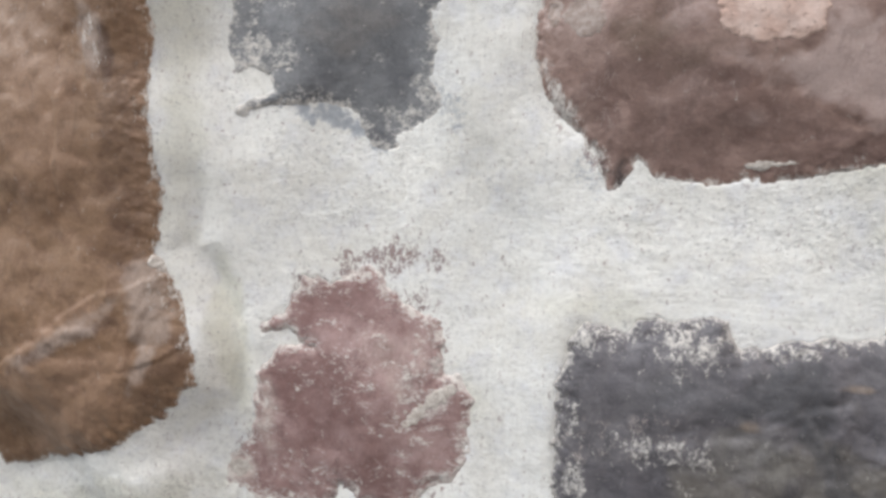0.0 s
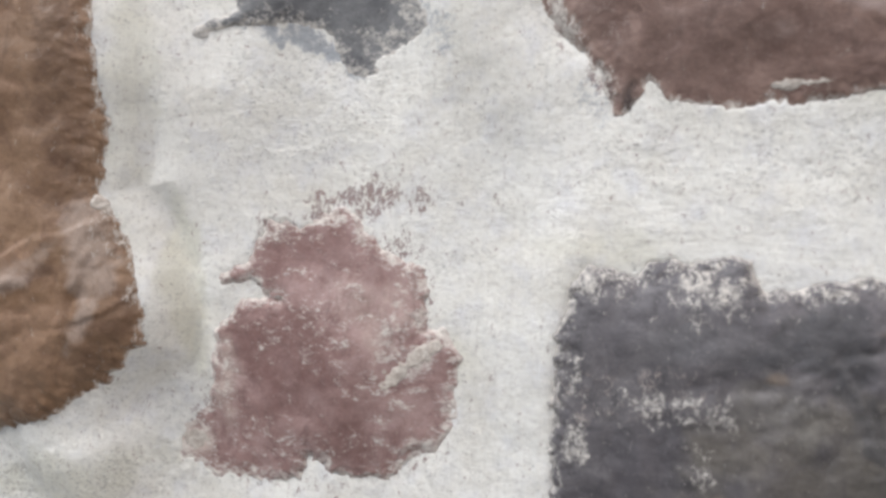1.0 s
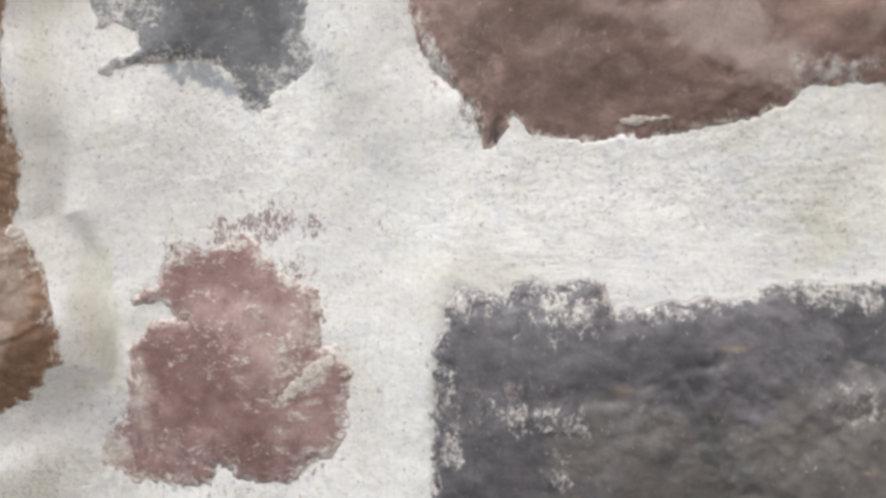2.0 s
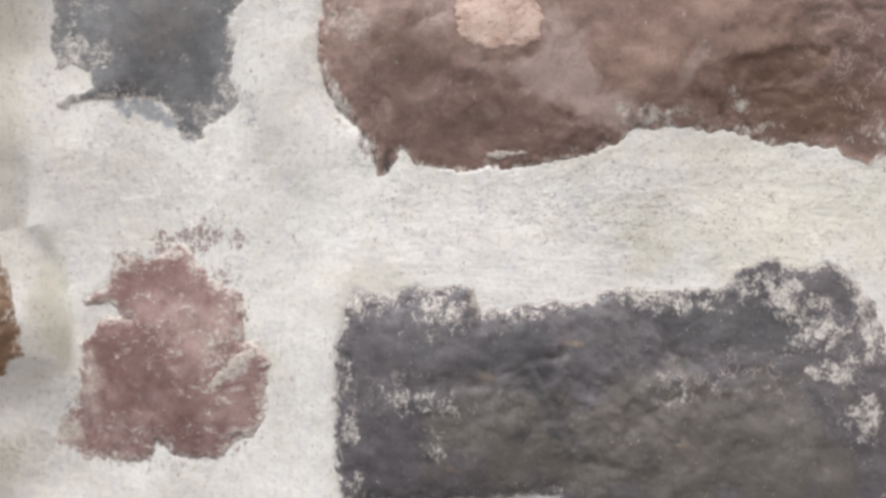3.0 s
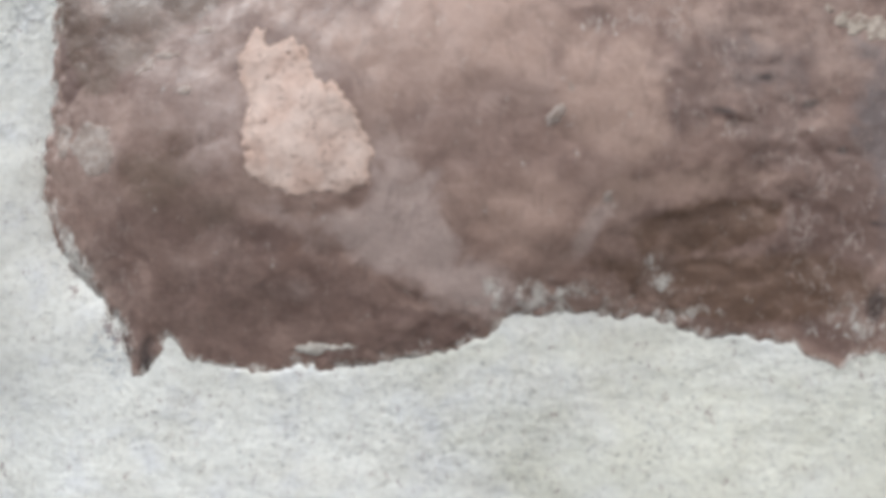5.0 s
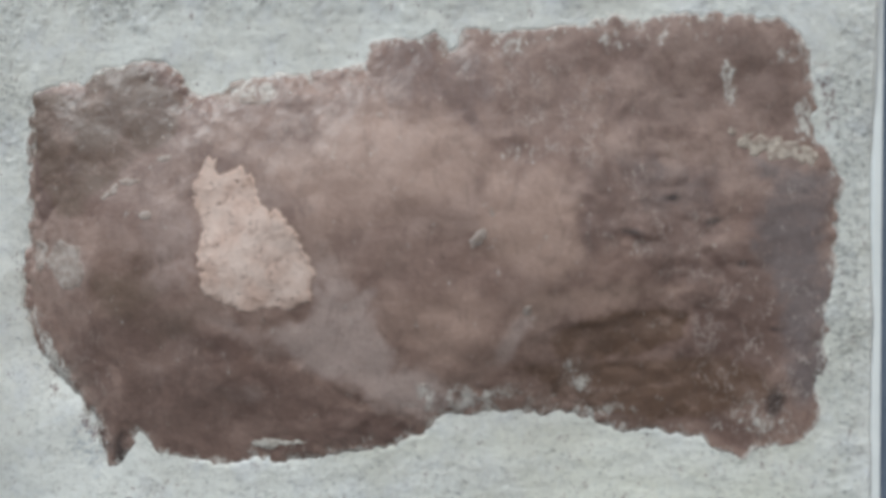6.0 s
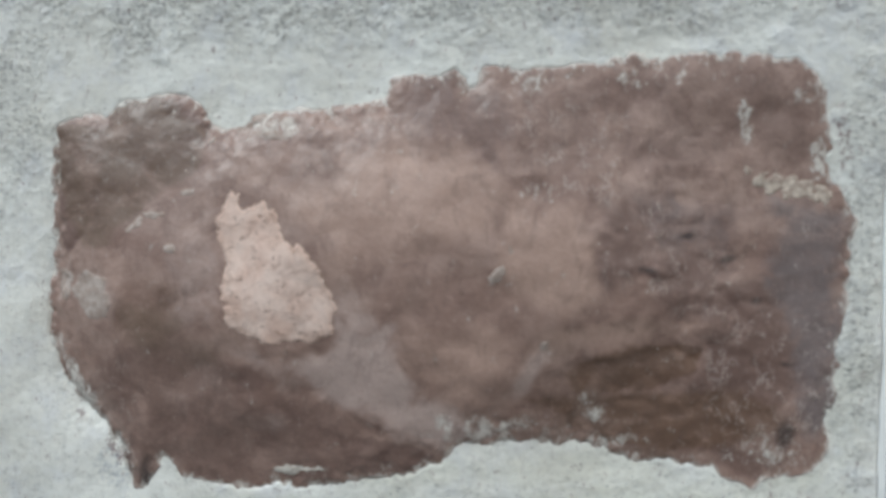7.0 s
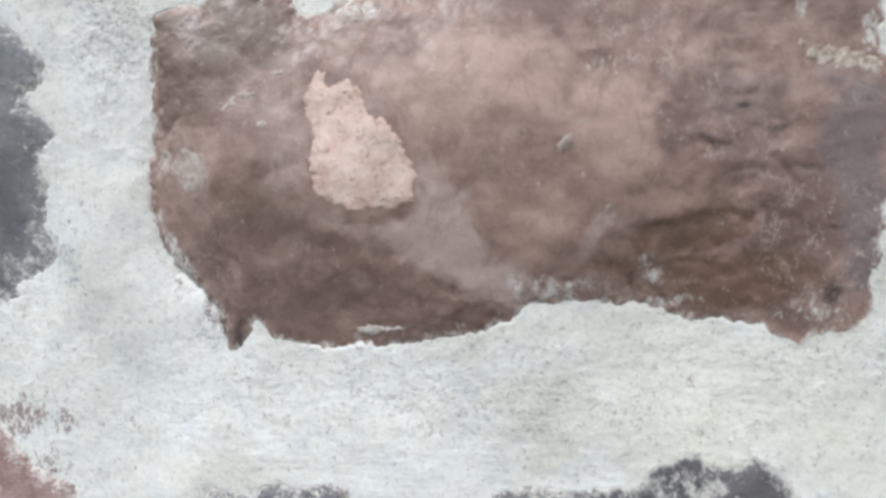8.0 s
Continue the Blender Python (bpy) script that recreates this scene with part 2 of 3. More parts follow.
STONES = {
    "brown": dict(
        outline=[(-32, 154), (-22, 158), (-10, 155), (-2, 164), (10, 167), (25, 163), (34, 153), (47, 151), (57, 156), (78, 160),
                 (108, 160), (110, 169), (134, 173), (141, 165), (148, 173), (184, 174), (215, 177), (264, 177), (275, 168),
                 (276, 145), (280, 130), (288, 116), (287, 83), (282, 54), (280, 24), (273, 14), (252, 10), (234, 18), (205, 21),
                 (184, 27), (162, 28), (140, 27), (128, 18), (104, 11), (53, 4), (30, 5), (21, 9), (12, 16), (8, 12), (4, 1),
                 (0, 3), (-6, 15), (-13, 27), (-27, 36), (-35, 50), (-38, 70), (-36, 98), (-33, 122), (-34, 138)],
        fringe=2.4, grow=1.6, edge=0.9, round=9, rough=1.6,
        bulge=[(60, 95, 92, 85, 0, 12), (150, 95, 75, 70, 0, 8), (-15, 85, 30, 60, 0, 5), (215, 90, 60, 60, 0, 6)],
        crags=[(225, 95, 45, 60, 0, 1.7), (215, 45, 60, 18, 0, 0.9), (120, 150, 90, 20, 0, 0.9), (50, 40, 50, 25, 0, 0.8)],
        creases=[(95, 36, 132, 22, 0.5, 9), (168, 56, 228, 70, 0.3, 14), (193, 122, 196, 84, 0.4, 7), (211, 118, 214, 88, 0.4, 7),
                 (150, 165, 156, 126, -0.3, 10), (232, 108, 250, 76, 0.4, 8), (205, 98, 222, 92, 0.5, 5)]),
    "left": dict(
        outline=[(-244, 175), (-246, 104), (-250, 58), (-246, 24), (-243, -5), (-248, -38), (-236, -56), (-227, -79),
                 (-223, -97), (-225, -114), (-250, -139), (-282, -158), (-330, -175), (-382, -186), (-413, -145),
                 (-419, 15), (-411, 175)],
        fringe=2.0, grow=-3.2, edge=4.0, round=9, rough=2.2, bulge=[(-319, 15, 90, 190, 0, 9), (-291, -117, 60, 45, 0, 4)],
        crags=[(-281, -98, 60, 60, 0, 1.4), (-291, 53, 60, 80, 0, 0.5)],
        creases=[(-358, -113, -318, -91, -0.8, 14), (-318, -91, -289, -69, -0.6, 14), (-289, -69, -251, -51, -0.6, 12), (-318, -84, -274, -81, -0.5, 8),
                 (-263, -103, -227, -90, 0.9, 14), (-248, -62, -272, -135, -1.2, 14), (-282, 86, -284, 53, 1.4, 5), (-291, 175, -302, -41, 0.8, 22)]),
    "grey": dict(
        outline=[(-208, 150), (-212, 84), (-209, 66), (-200, 70), (-186, 65), (-184, 53), (-206, 43), (-187, 48), (-160, 48),
                 (-139, 41), (-133, 33), (-130, 26), (-123, 21), (-115, 23), (-118, 31), (-107, 31), (-96, 39), (-90, 48),
                 (-96, 59), (-92, 78), (-96, 94), (-84, 102), (-92, 109), (-102, 118), (-88, 134), (-91, 143), (-108, 153), (-132, 155)],
        fringe=5.0, grow=0.8, edge=0.6, round=4, rough=0.9, bulge=[(-150, 95, 50, 50, 0, 4)]),
    "purple": dict(
        outline=[(-138, -47), (-128, -44), (-122, -52), (-118, -58), (-108, -64), (-90, -75), (-88, -103),
                 (-81, -102), (-70, -109), (-72, -133), (-74, -149), (-84, -158), (-99, -165), (-105, -173), (-130, -174),
                 (-146, -166), (-152, -178), (-199, -182), (-218, -173), (-215, -160), (-200, -146), (-199, -127), (-195, -108),
                 (-181, -93), (-163, -90), (-175, -80), (-192, -81), (-174, -64), (-169, -50), (-154, -53)],
        fringe=7.0, grow=1.6, edge=0.5, round=4, rough=1.0, bulge=[(-135, -120, 60, 55, 0, 7)]),
    "dark": dict(
        outline=[(-12, -66), (9, -69), (16, -64), (53, -63), (59, -73), (69, -74), (80, -70), (109, -68), (129, -61), (153, -59),
                 (182, -57), (200, -44), (208, -37), (214, -44), (222, -46), (233, -44), (245, -48), (256, -63), (268, -90),
                 (274, -150), (262, -200), (190, -206), (120, -190), (105, -173), (91, -175), (26, -186), (-21, -189),
                 (-24, -164), (-25, -131), (-23, -98), (-18, -78)],
        fringe=4.0, grow=1.0, edge=2.0, round=5, rough=2.0, bulge=[(30, -125, 65, 70, 0, 11), (130, -125, 90, 65, 0, 8), (220, -120, 50, 50, 0, 6)],
        crags=[(130, -120, 90, 50, 0, 2.8)],
        creases=[(10, -126, 62, -113, -0.3, 14), (56, -114, 112, -92, -0.3, 16), (86, -100, 118, -150, -1.0, 12), (150, -80, 176, -118, -0.7, 10)]),
}


def stone_distance(key, x, z):
    seed = 11 + list(STONES).index(key)
    ragged = 2.2 * value_noise(x, z, 11, seed, 3, 0.6) + (1.7 if STONES[key]["edge"] < 0.8 else 1.3) * value_noise(x, z, 4.2, seed + 9, 3, 0.65)
    return outline_distance(x, z, STONES[key]["outline"]) + ragged - STONES[key]["grow"]


def stone_forward(key, x, z, inside):
    spec = STONES[key]
    lump = np.zeros(x.shape)
    for cx, cz, rx, rz, turn, high in spec["bulge"]:
        lump = lump + high * np.exp(-1.3 * (((x - cx) / rx) ** 2 + ((z - cz) / rz) ** 2))
    deep = np.maximum(inside, 0)
    grown = 1 - np.exp(-deep / spec["round"])
    facets = spec["rough"] * (value_noise(x, z, 34, 71, 3, 0.45) + 0.3 * np.abs(value_noise(x, z, 18, 73, 2, 0.5)) - 0.2)
    for cx, cz, rx, rz, turn, high in spec.get("crags", ()):
        where = np.exp(-(((x - cx) / rx) ** 2 + ((z - cz) / rz) ** 2))
        facets = facets + high * where * (np.abs(value_noise(x, z, 22, 81, 4, 0.5)) - 0.5)
    for ax, az, bx, bz, high, wide in spec.get("creases", ()):
        span = math.hypot(bx - ax, bz - az)
        cx, cz = (bx - ax) / span, (bz - az) / span
        u, v = (x - ax) * cx + (z - az) * cz, (z - az) * cx - (x - ax) * cz
        v = v + 2.5 * value_noise(x, z, 16, 91, 3, 0.55)
        facets = facets + high * np.tanh(v / 1.3) * np.exp(-np.abs(v) / wide) * step(-8, 8, u) * (1 - step(span - 8, span + 8, u))
    return bed(x, z) + (spec["edge"] + lump + facets) * grown + np.minimum(inside, 0) * (0.5 if spec["edge"] < 0.8 else 1.0)


def sheet(name, x, z, forward, keep, material, masks, parent, skirt=0.0):
    """A mesh over a grid, with the cells of keep, its masks as attributes, and sides that run back into the wall."""
    rows, cols = x.shape
    index = np.arange(rows * cols).reshape(rows, cols)
    quads = np.stack([index[:-1, :-1], index[:-1, 1:], index[1:, 1:], index[1:, :-1]], -1)[keep]
    used, quads = np.unique(quads, return_inverse=True)
    quads = quads.reshape(-1, 4)
    points = np.stack([x.ravel()[used], -forward.ravel()[used], z.ravel()[used] + ZERO], -1) / 1000
    values = {key: mask.ravel()[used] for key, mask in masks.items()}
    if skirt:
        edges = np.concatenate([quads[:, [k, (k + 1) % 4]] for k in range(4)])
        code = np.sort(edges, 1)
        code = code[:, 0] * len(points) + code[:, 1]
        _, first, count = np.unique(code, return_index=True, return_counts=True)
        rim = edges[first[count == 1]]
        back = points.copy()
        back[:, 1] = skirt
        sides = np.stack([rim[:, 1], rim[:, 0], rim[:, 0] + len(points), rim[:, 1] + len(points)], -1)
        points, quads = np.concatenate([points, back]), np.concatenate([quads, sides])
        values = {key: np.concatenate([v, v]) for key, v in values.items()}
        used, quads = np.unique(quads, return_inverse=True)
        points, quads = points[used], quads.reshape(-1, 4)
        values = {key: v[used] for key, v in values.items()}
    mesh = bpy.data.meshes.new(name)
    mesh.vertices.add(len(points))
    mesh.vertices.foreach_set("co", points.astype(np.float32).ravel())
    mesh.loops.add(quads.size)
    mesh.loops.foreach_set("vertex_index", quads.astype(np.int32).ravel())
    mesh.polygons.add(len(quads))
    mesh.polygons.foreach_set("loop_start", np.arange(0, quads.size, 4, dtype=np.int32))
    mesh.polygons.foreach_set("use_smooth", np.ones(len(quads), bool))
    for key, value in values.items():
        mesh.attributes.new(key, "FLOAT", "POINT").data.foreach_set("value", value.astype(np.float32))
    mesh.update(calc_edges=True)
    mesh.materials.append(material)
    ob = new(name, mesh)
    ob.parent = parent
    return ob


def block(bm, low, high, bevel=0.0):
    made = bmesh.ops.create_cube(bm, size=1.0)["verts"]
    for v in made:
        v.co = Vector([(a + b) / 2 + c * (b - a) for a, b, c in zip(low, high, v.co)])
    if bevel:
        edges = list({e for v in made for e in v.link_edges})
        bmesh.ops.bevel(bm, geom=edges, offset=bevel, segments=3, affect="EDGES", profile=0.5)


def part(name, bm, material, parent=None, label=""):
    mesh = bpy.data.meshes.new(name)
    bm.to_mesh(mesh)
    bm.free()
    mesh.materials.append(material)
    ob = new(name, mesh)
    ob.parent = parent
    return tagged(ob, label)


# ---- ground and plain parts of the building ----
EDGE, LEFT, RIGHT, TOP = 0.3008, -2.4, 2.4, 3.0
SILL, HEAD, JAMB = 0.95, 2.15, 1.30

bm = bmesh.new()
bmesh.ops.create_grid(bm, x_segments=20, y_segments=20, size=600)
tagged(part("ground", bm, PAVING), "grey paved ground in front of the wall", "ground", kind="structure")

bm = bmesh.new()
block(bm, (LEFT, 0.06, 0), (EDGE - 0.004, 0.40, TOP))
wall = tagged(part("wall_north", bm, MORTAR), "thick wall of brown and grey stones with wide limewashed joints", "wall", kind="structure")

for name, low, high in (("wall_below_window", (EDGE, 0.008, 0), (JAMB, 0.40, SILL - 0.03)), ("wall_above_window", (EDGE, 0.008, HEAD), (JAMB, 0.40, TOP)),
                        ("wall_east", (JAMB, 0.008, 0), (RIGHT, 0.40, TOP))):
    bm = bmesh.new()
    block(bm, low, high, 0.004)
    tagged(part(name, bm, MORTAR), "plain limewashed wall beside the window", "wall", kind="structure")

bm = bmesh.new()
block(bm, (LEFT - 0.1, -0.02, TOP), (RIGHT + 0.1, 3.6, TOP + 0.15), 0.01)
tagged(part("roof_slab", bm, MORTAR), "plain slab that closes the top of the building", "roof", kind="structure")
bm = bmesh.new()
for low, high in (((LEFT, 3.2, 0), (RIGHT, 3.5, TOP)), ((LEFT, 0.40, 0), (LEFT + 0.25, 3.2, TOP)), ((RIGHT - 0.25, 0.40, 0), (RIGHT, 3.2, TOP))):
    block(bm, low, high)
tagged(part("wall_rear", bm, INSIDE), "plain plastered walls that close the room behind the window", "wall", kind="structure")

# ---- window beside the stonework ----
window = tagged(new("window_1"), "white painted window at the end of the stone wall", "window", kind="structure")
window.location = (EDGE, 0, SILL)
WIDE, HIGH = JAMB - EDGE, HEAD - SILL
bm = bmesh.new()
block(bm, (0.0002, 0.0118, 0.0), (0.0042, 0.075, HIGH), 0.0009)
part("trim_bead", bm, PAINT, window, "slim white painted bead")
# bars added in blue-grey: the glass's sky reflection put into their colour
for low, high in (((0.0044, 0.016, 0.0), (0.050, 0.070, HIGH - 0.001)), ((WIDE - 0.058, 0.016, 0.0), (WIDE - 0.001, 0.070, HIGH - 0.001)),
                  ((0.0502, 0.0162, 0.0), (WIDE - 0.0582, 0.0698, 0.05)), ((0.0502, 0.0162, HIGH - 0.05), (WIDE - 0.0582, 0.0698, HIGH - 0.001))):
    bm = bmesh.new()
    block(bm, low, high, 0.0015)
    part("window_frame", bm, SKY_TINT, window, "timber coloured blue-grey for sky reflected in the window")
bm = bmesh.new()
block(bm, (0.048, 0.022, 0.045), (WIDE - 0.055, 0.026, HIGH - 0.045))
pane = part("pane", bm, GLASS, window, "clear window glass")
pane.visible_shadow = False
bm = bmesh.new()
block(bm, (0.001, -0.03, -0.029), (JAMB - EDGE - 0.001, 0.10, -0.001), 0.004)
part("window_sill", bm, PAINT, window)

# ---- limewashed mortar joints: one bed, fine where the stones lie ----
CELL = 0.8
xs = np.concatenate([np.linspace(LEFT * 1000, -460, 20)[:-1], np.arange(-460, EDGE * 1000 - 0.4, CELL), [EDGE * 1000]])
zs = np.concatenate([np.linspace(-ZERO, -260, 16)[:-1], np.arange(-260, 235, CELL), np.linspace(236, TOP * 1000 - ZERO, 14)])
X, Z = np.meshgrid(xs, zs)
near = {key: stone_distance(key, X, Z) for key in STONES}
closest = np.minimum.reduce(list(near.values()))
level = np.clip(0.5 + 0.5 * value_noise(X, Z, 30, 3) + 0.9 * blobs(X, Z, [(140, -20, 190, 42, 4, 1), (120, 195, 200, 26, 3, 1), (-130, -5, 70, 30, 0, 0.6)])
                - 0.9 * blobs(X, Z, [(-230, 60, 24, 120, 0, 1), (-62, 60, 34, 110, 0, 1), (-45, -120, 26, 80, 0, 1), (290, 90, 10, 120, 0, 1)]), 0, 1)
swell = 0.8 * value_noise(X, Z, 30, 21, 3, 0.4) + 0.10 * value_noise(X, Z, 4.5, 23, 2)
swell = swell + 0.12 * value_noise(X * 0.35, Z * 1.4, 9, 25, 2) * level + 0.12 * value_noise(X * 1.4, Z * 0.35, 9, 26, 2) * (1 - level)
thin = np.minimum(near["purple"], near["grey"]) <= closest + 0.01  # only a film of limewash here
lip = np.where(thin, 0.05, 0.35) * np.exp(-np.abs(closest) / 3.0) * (0.6 + 0.8 * value_noise(X, Z, 14, 27))
forward = bed(X, Z) + swell * step(-3, 3, closest) + lip + np.minimum(closest, 0) * np.where(thin, 0.45, 0.8)
forward[:, -1] = forward[:, -2]
masks = dict(
    level=level,
    sand=blobs(X, Z, [(110, 208, 240, 22, 0, 1), (-55, 170, 20, 60, 0, 0.8), (292, 110, 9, 120, 0, 0.8), (-300, -195, 120, 18, 12, 0.5), (-150, 10, 60, 30, 0, 0.3), (140, -15, 160, 30, 0, 0.3)]),
    clean=0.09 * blobs(X, Z, [(-35, -100, 20, 60, 0, 1), (60, 176, 110, 12, 4, 1), (60, -50, 90, 14, 0, 1), (275, 180, 20, 16, 0, 1)]),
    # first blob lies in the groove by the left stone: shade put into cream
    cream=blobs(X, Z, [(-212, -82, 10, 52, 8, 1.1), (-5, -58, 26, 9, 0, 0.6), (-236, 60, 16, 120, 0, 0.7), (-300, -192, 120, 18, 14, 0.7),
                       (215, -22, 90, 36, 0, 0.9), (170, 14, 70, 10, 0, 0.6), (285, 20, 14, 80, 0, 0.4), (-76, -110, 16, 14, 40, 0.8)], 5, 0.5, 22),
    worn=blobs(X, Z, [(-112, -36, 28, 15, 5, 0.9), (-138, -43, 16, 10, 0, 0.85), (-165, -54, 14, 8, 0, 0.8), (-104, -60, 16, 10, 0, 0.7), (-86, -92, 7, 14, 0, 0.4),
                      (-204, -150, 9, 16, 0, 0.5), (-150, -182, 40, 6, 0, 0.4), (-82, -160, 12, 6, 20, 0.5), (285, 142, 3, 22, 8, 0.75), (-11, 15, 4, 12, 34, 0.7), (-29, 34, 3, 8, 34, 0.4)], 7, 0.5, 8),
    blue=blobs(X, Z, [(-150, 38, 34, 8, -20, 0.95), (-128, 27, 12, 6, -25, 0.8), (-86, 44, 13, 18, 30, 0.6), (-13, 9, 9, 16, 36, 0.55), (-35, 40, 6, 20, 15, 0.35)], 6, 0.5, 6))
corner = closest < -9
hidden = corner[:-1, :-1] & corner[1:, :-1] & corner[:-1, 1:] & corner[1:, 1:]
bed_part = sheet("mortar", X, Z, forward, ~hidden, MORTAR, masks, wall, 0.06)
tagged(bed_part, "off-white brushed limewash over sandy mortar joints")

# ---- the stones ----
LOOKS = {
    "brown": ("reddish brown weathered stone with a pale pink scar", 0.5, [(140, 112, 101), (159, 133, 122), (121, 94, 84)], (1, 1, 0.6), [
        ("dusk", (108, 83, 75), 0.8, 70), ("warm", (180, 150, 136), 0.8, 60), ("mauve", (181, 159, 151), 0.92, 90),
        ("slate", (114, 103, 103), 0.8, 150), ("rust", (104, 77, 60), 0.85, 110), ("olive", (110, 89, 74), 0.8, 90),
        ("hole", (60, 48, 46), 0.9, 500)]),
    "left": ("large orange-brown stone with a creased face, standing proud", 0.6, [(130, 99, 72), (144, 114, 88), (112, 82, 60)], (1, 1, 0.5), [
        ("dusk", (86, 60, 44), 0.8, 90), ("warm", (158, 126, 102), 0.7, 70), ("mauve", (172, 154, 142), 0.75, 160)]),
    "grey": ("blue-grey stone half covered by limewash", 0.65, [(116, 116, 118), (130, 130, 131), (103, 104, 107)], (0.6, 1, 0.9), [
        ("dusk", (88, 88, 92), 0.75, 120), ("warm", (134, 128, 124), 0.7, 90)]),
    "purple": ("dull purple-red stone showing through the limewash", 0.65, [(142, 111, 106), (159, 132, 128), (122, 91, 87)], (0.6, 1, 1), [
        ("dusk", (116, 84, 79), 0.8, 80), ("warm", (170, 143, 138), 0.8, 90), ("mauve", (206, 188, 178), 0.85, 150)]),
    "dark": ("dark grey stone with lime spatter along its edges", 0.6, [(91, 87, 91), (105, 101, 103), (72, 69, 73)], (1, 1, 0.8), [
        ("warm", (106, 100, 91), 0.75, 60), ("dusk", (66, 65, 68), 0.75, 70), ("mauve", (136, 132, 125), 0.6, 130), ("chip", (146, 126, 106), 0.5, 260)]),
}
STAINS_SHADES = {
    "brown": dict(
        dusk=[(24, 147, 15, 13, 0, 0.6), (200, 110, 4, 18, 0, 1.1), (217, 112, 5, 16, 0, 1.1), (228, 92, 18, 10, 0, 1.0), (245, 84, 8, 14, 20, 0.9),
              (-27, 38, 5, 16, 30, 0.9), (-10, 20, 6, 14, 36, 1.0), (150, 50, 14, 9, 0, 0.5),
              (262, 100, 8, 14, 30, 0.9), (276, 84, 7, 16, 0, 0.8), (268, 60, 10, 9, 0, 0.9), (256, 76, 10, 8, 20, 0.8)],
        warm=[(64, 135, 18, 12, 0, 0.6), (-1, 93, 12, 10, 0, 0.5), (205, 150, 18, 9, 0, 0.4), (240, 140, 12, 10, 0, 0.4)],
        mauve=[(97, 74, 12, 16, 10, 0.9), (-14, 84, 12, 11, 0, 1), (166, 58, 4, 12, -35, 0.8), (60, 34, 10, 6, 0, 0.4), (20, 42, 12, 8, 0, 0.4)],
        olive=[(10, 74, 16, 11, 0, 0.7), (30, 62, 14, 8, 0, 0.5)],
        hole=[(-9, 15, 6, 17, 36, 0.75), (3, 6, 4, 9, 0, 0.9), (-26, 38, 5, 14, 30, 0.6), (265, 30, 4, 7, 0, 0.9), (210, 96, 5, 1.8, -10, 1.0), (225, 109, 4, 1.8, 0, 1.0), (264, 59, 5, 1.8, -5, 1.0), (240, 100, 4, 1.8, 10, 0.9), (252, 84, 3, 2, 0, 0.8)]),
    "left": dict(
        # crease and facet shade, and lit edges beside them, painted in among real tones
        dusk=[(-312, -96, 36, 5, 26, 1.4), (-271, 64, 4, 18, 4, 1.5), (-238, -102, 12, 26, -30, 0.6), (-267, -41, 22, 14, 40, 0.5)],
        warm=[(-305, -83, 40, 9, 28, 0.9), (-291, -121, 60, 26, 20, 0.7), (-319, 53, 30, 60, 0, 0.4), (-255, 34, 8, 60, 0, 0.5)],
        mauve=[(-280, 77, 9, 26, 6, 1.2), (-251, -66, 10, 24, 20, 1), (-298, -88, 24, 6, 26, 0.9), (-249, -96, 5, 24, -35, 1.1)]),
    "grey": dict(dusk=[(-165, 65, 26, 16, 0, 0.7), (-112, 60, 14, 20, 0, 0.7), (-124, 25, 12, 8, -20, 1.3), (-180, 47, 30, 5, 6, 1.3)],
                 warm=[(-140, 95, 26, 20, 0, 0.9)]),
    "purple": dict(
        dusk=[(-150, -66, 30, 16, 0, 0.9), (-180, -100, 22, 10, 0, 0.8), (-160, -135, 30, 22, 0, 0.5), (-120, -160, 26, 10, 0, 0.7)],
        warm=[(-105, -92, 24, 18, 0, 0.8), (-95, -140, 20, 14, 0, 0.6)],
        mauve=[(-210, -166, 9, 8, 0, 1), (-190, -130, 10, 22, 0, 0.7)]),
    "dark": dict(
        warm=[(58, -140, 36, 22, 20, 0.9), (110, -138, 42, 36, 0, 0.9), (160, -142, 52, 42, 0, 1), (215, -145, 40, 44, 0, 1), (78, -152, 30, 20, 0, 0.8)],
        # dusk here also paints shade into the creases, mauve the lit streak below
        dusk=[(30, -98, 40, 14, 0, 0.6), (66, -98, 30, 5, 20, 1), (100, -128, 8, 32, 30, 1), (150, -150, 10, 20, 10, 0.7), (150, -85, 60, 14, 0, 0.6), (200, -55, 22, 12, 0, 0.7)],
        mauve=[(164, -106, 26, 10, 0, 0.6), (62, -112, 22, 4, 15, 0.5), (215, -140, 24, 34, 0, 0.5), (120, -150, 30, 26, 0, 0.4)],
        chip=[(111, -88, 10, 2, 0, 1), (166, -138, 6, 2, 0, 1), (64, -108, 5, 3, 0, 0.8), (49, -161, 8, 3, 0, 0.8)]),
}

# stains and painted shade with a shape of their own: stone, mask, soft rim, strength, outline
AREAS = {}


def area(key, mask, rim, strength, outline):
    AREAS.setdefault((key, mask), []).append((rim, strength, outline))


def stain_shade(key, mask, x, z, seed):
    """A mask of stains or painted shade: soft ovals and ragged outlined areas, the strongest of them at each point."""
    out = blobs(x, z, STAINS_SHADES[key].get(mask, ()), seed, 0.45, 14, (0.05, 1.6))
    rag = 3.4 * value_noise(x, z, 17, seed + 3, 4, 0.65)
    for rim, strength, outline in AREAS.get((key, mask), ()):
        out = np.maximum(out, strength * (1 - step(-rim, rim, outline_distance(x, z, outline) + rag * (0.6 + rim / 8))))
    return out


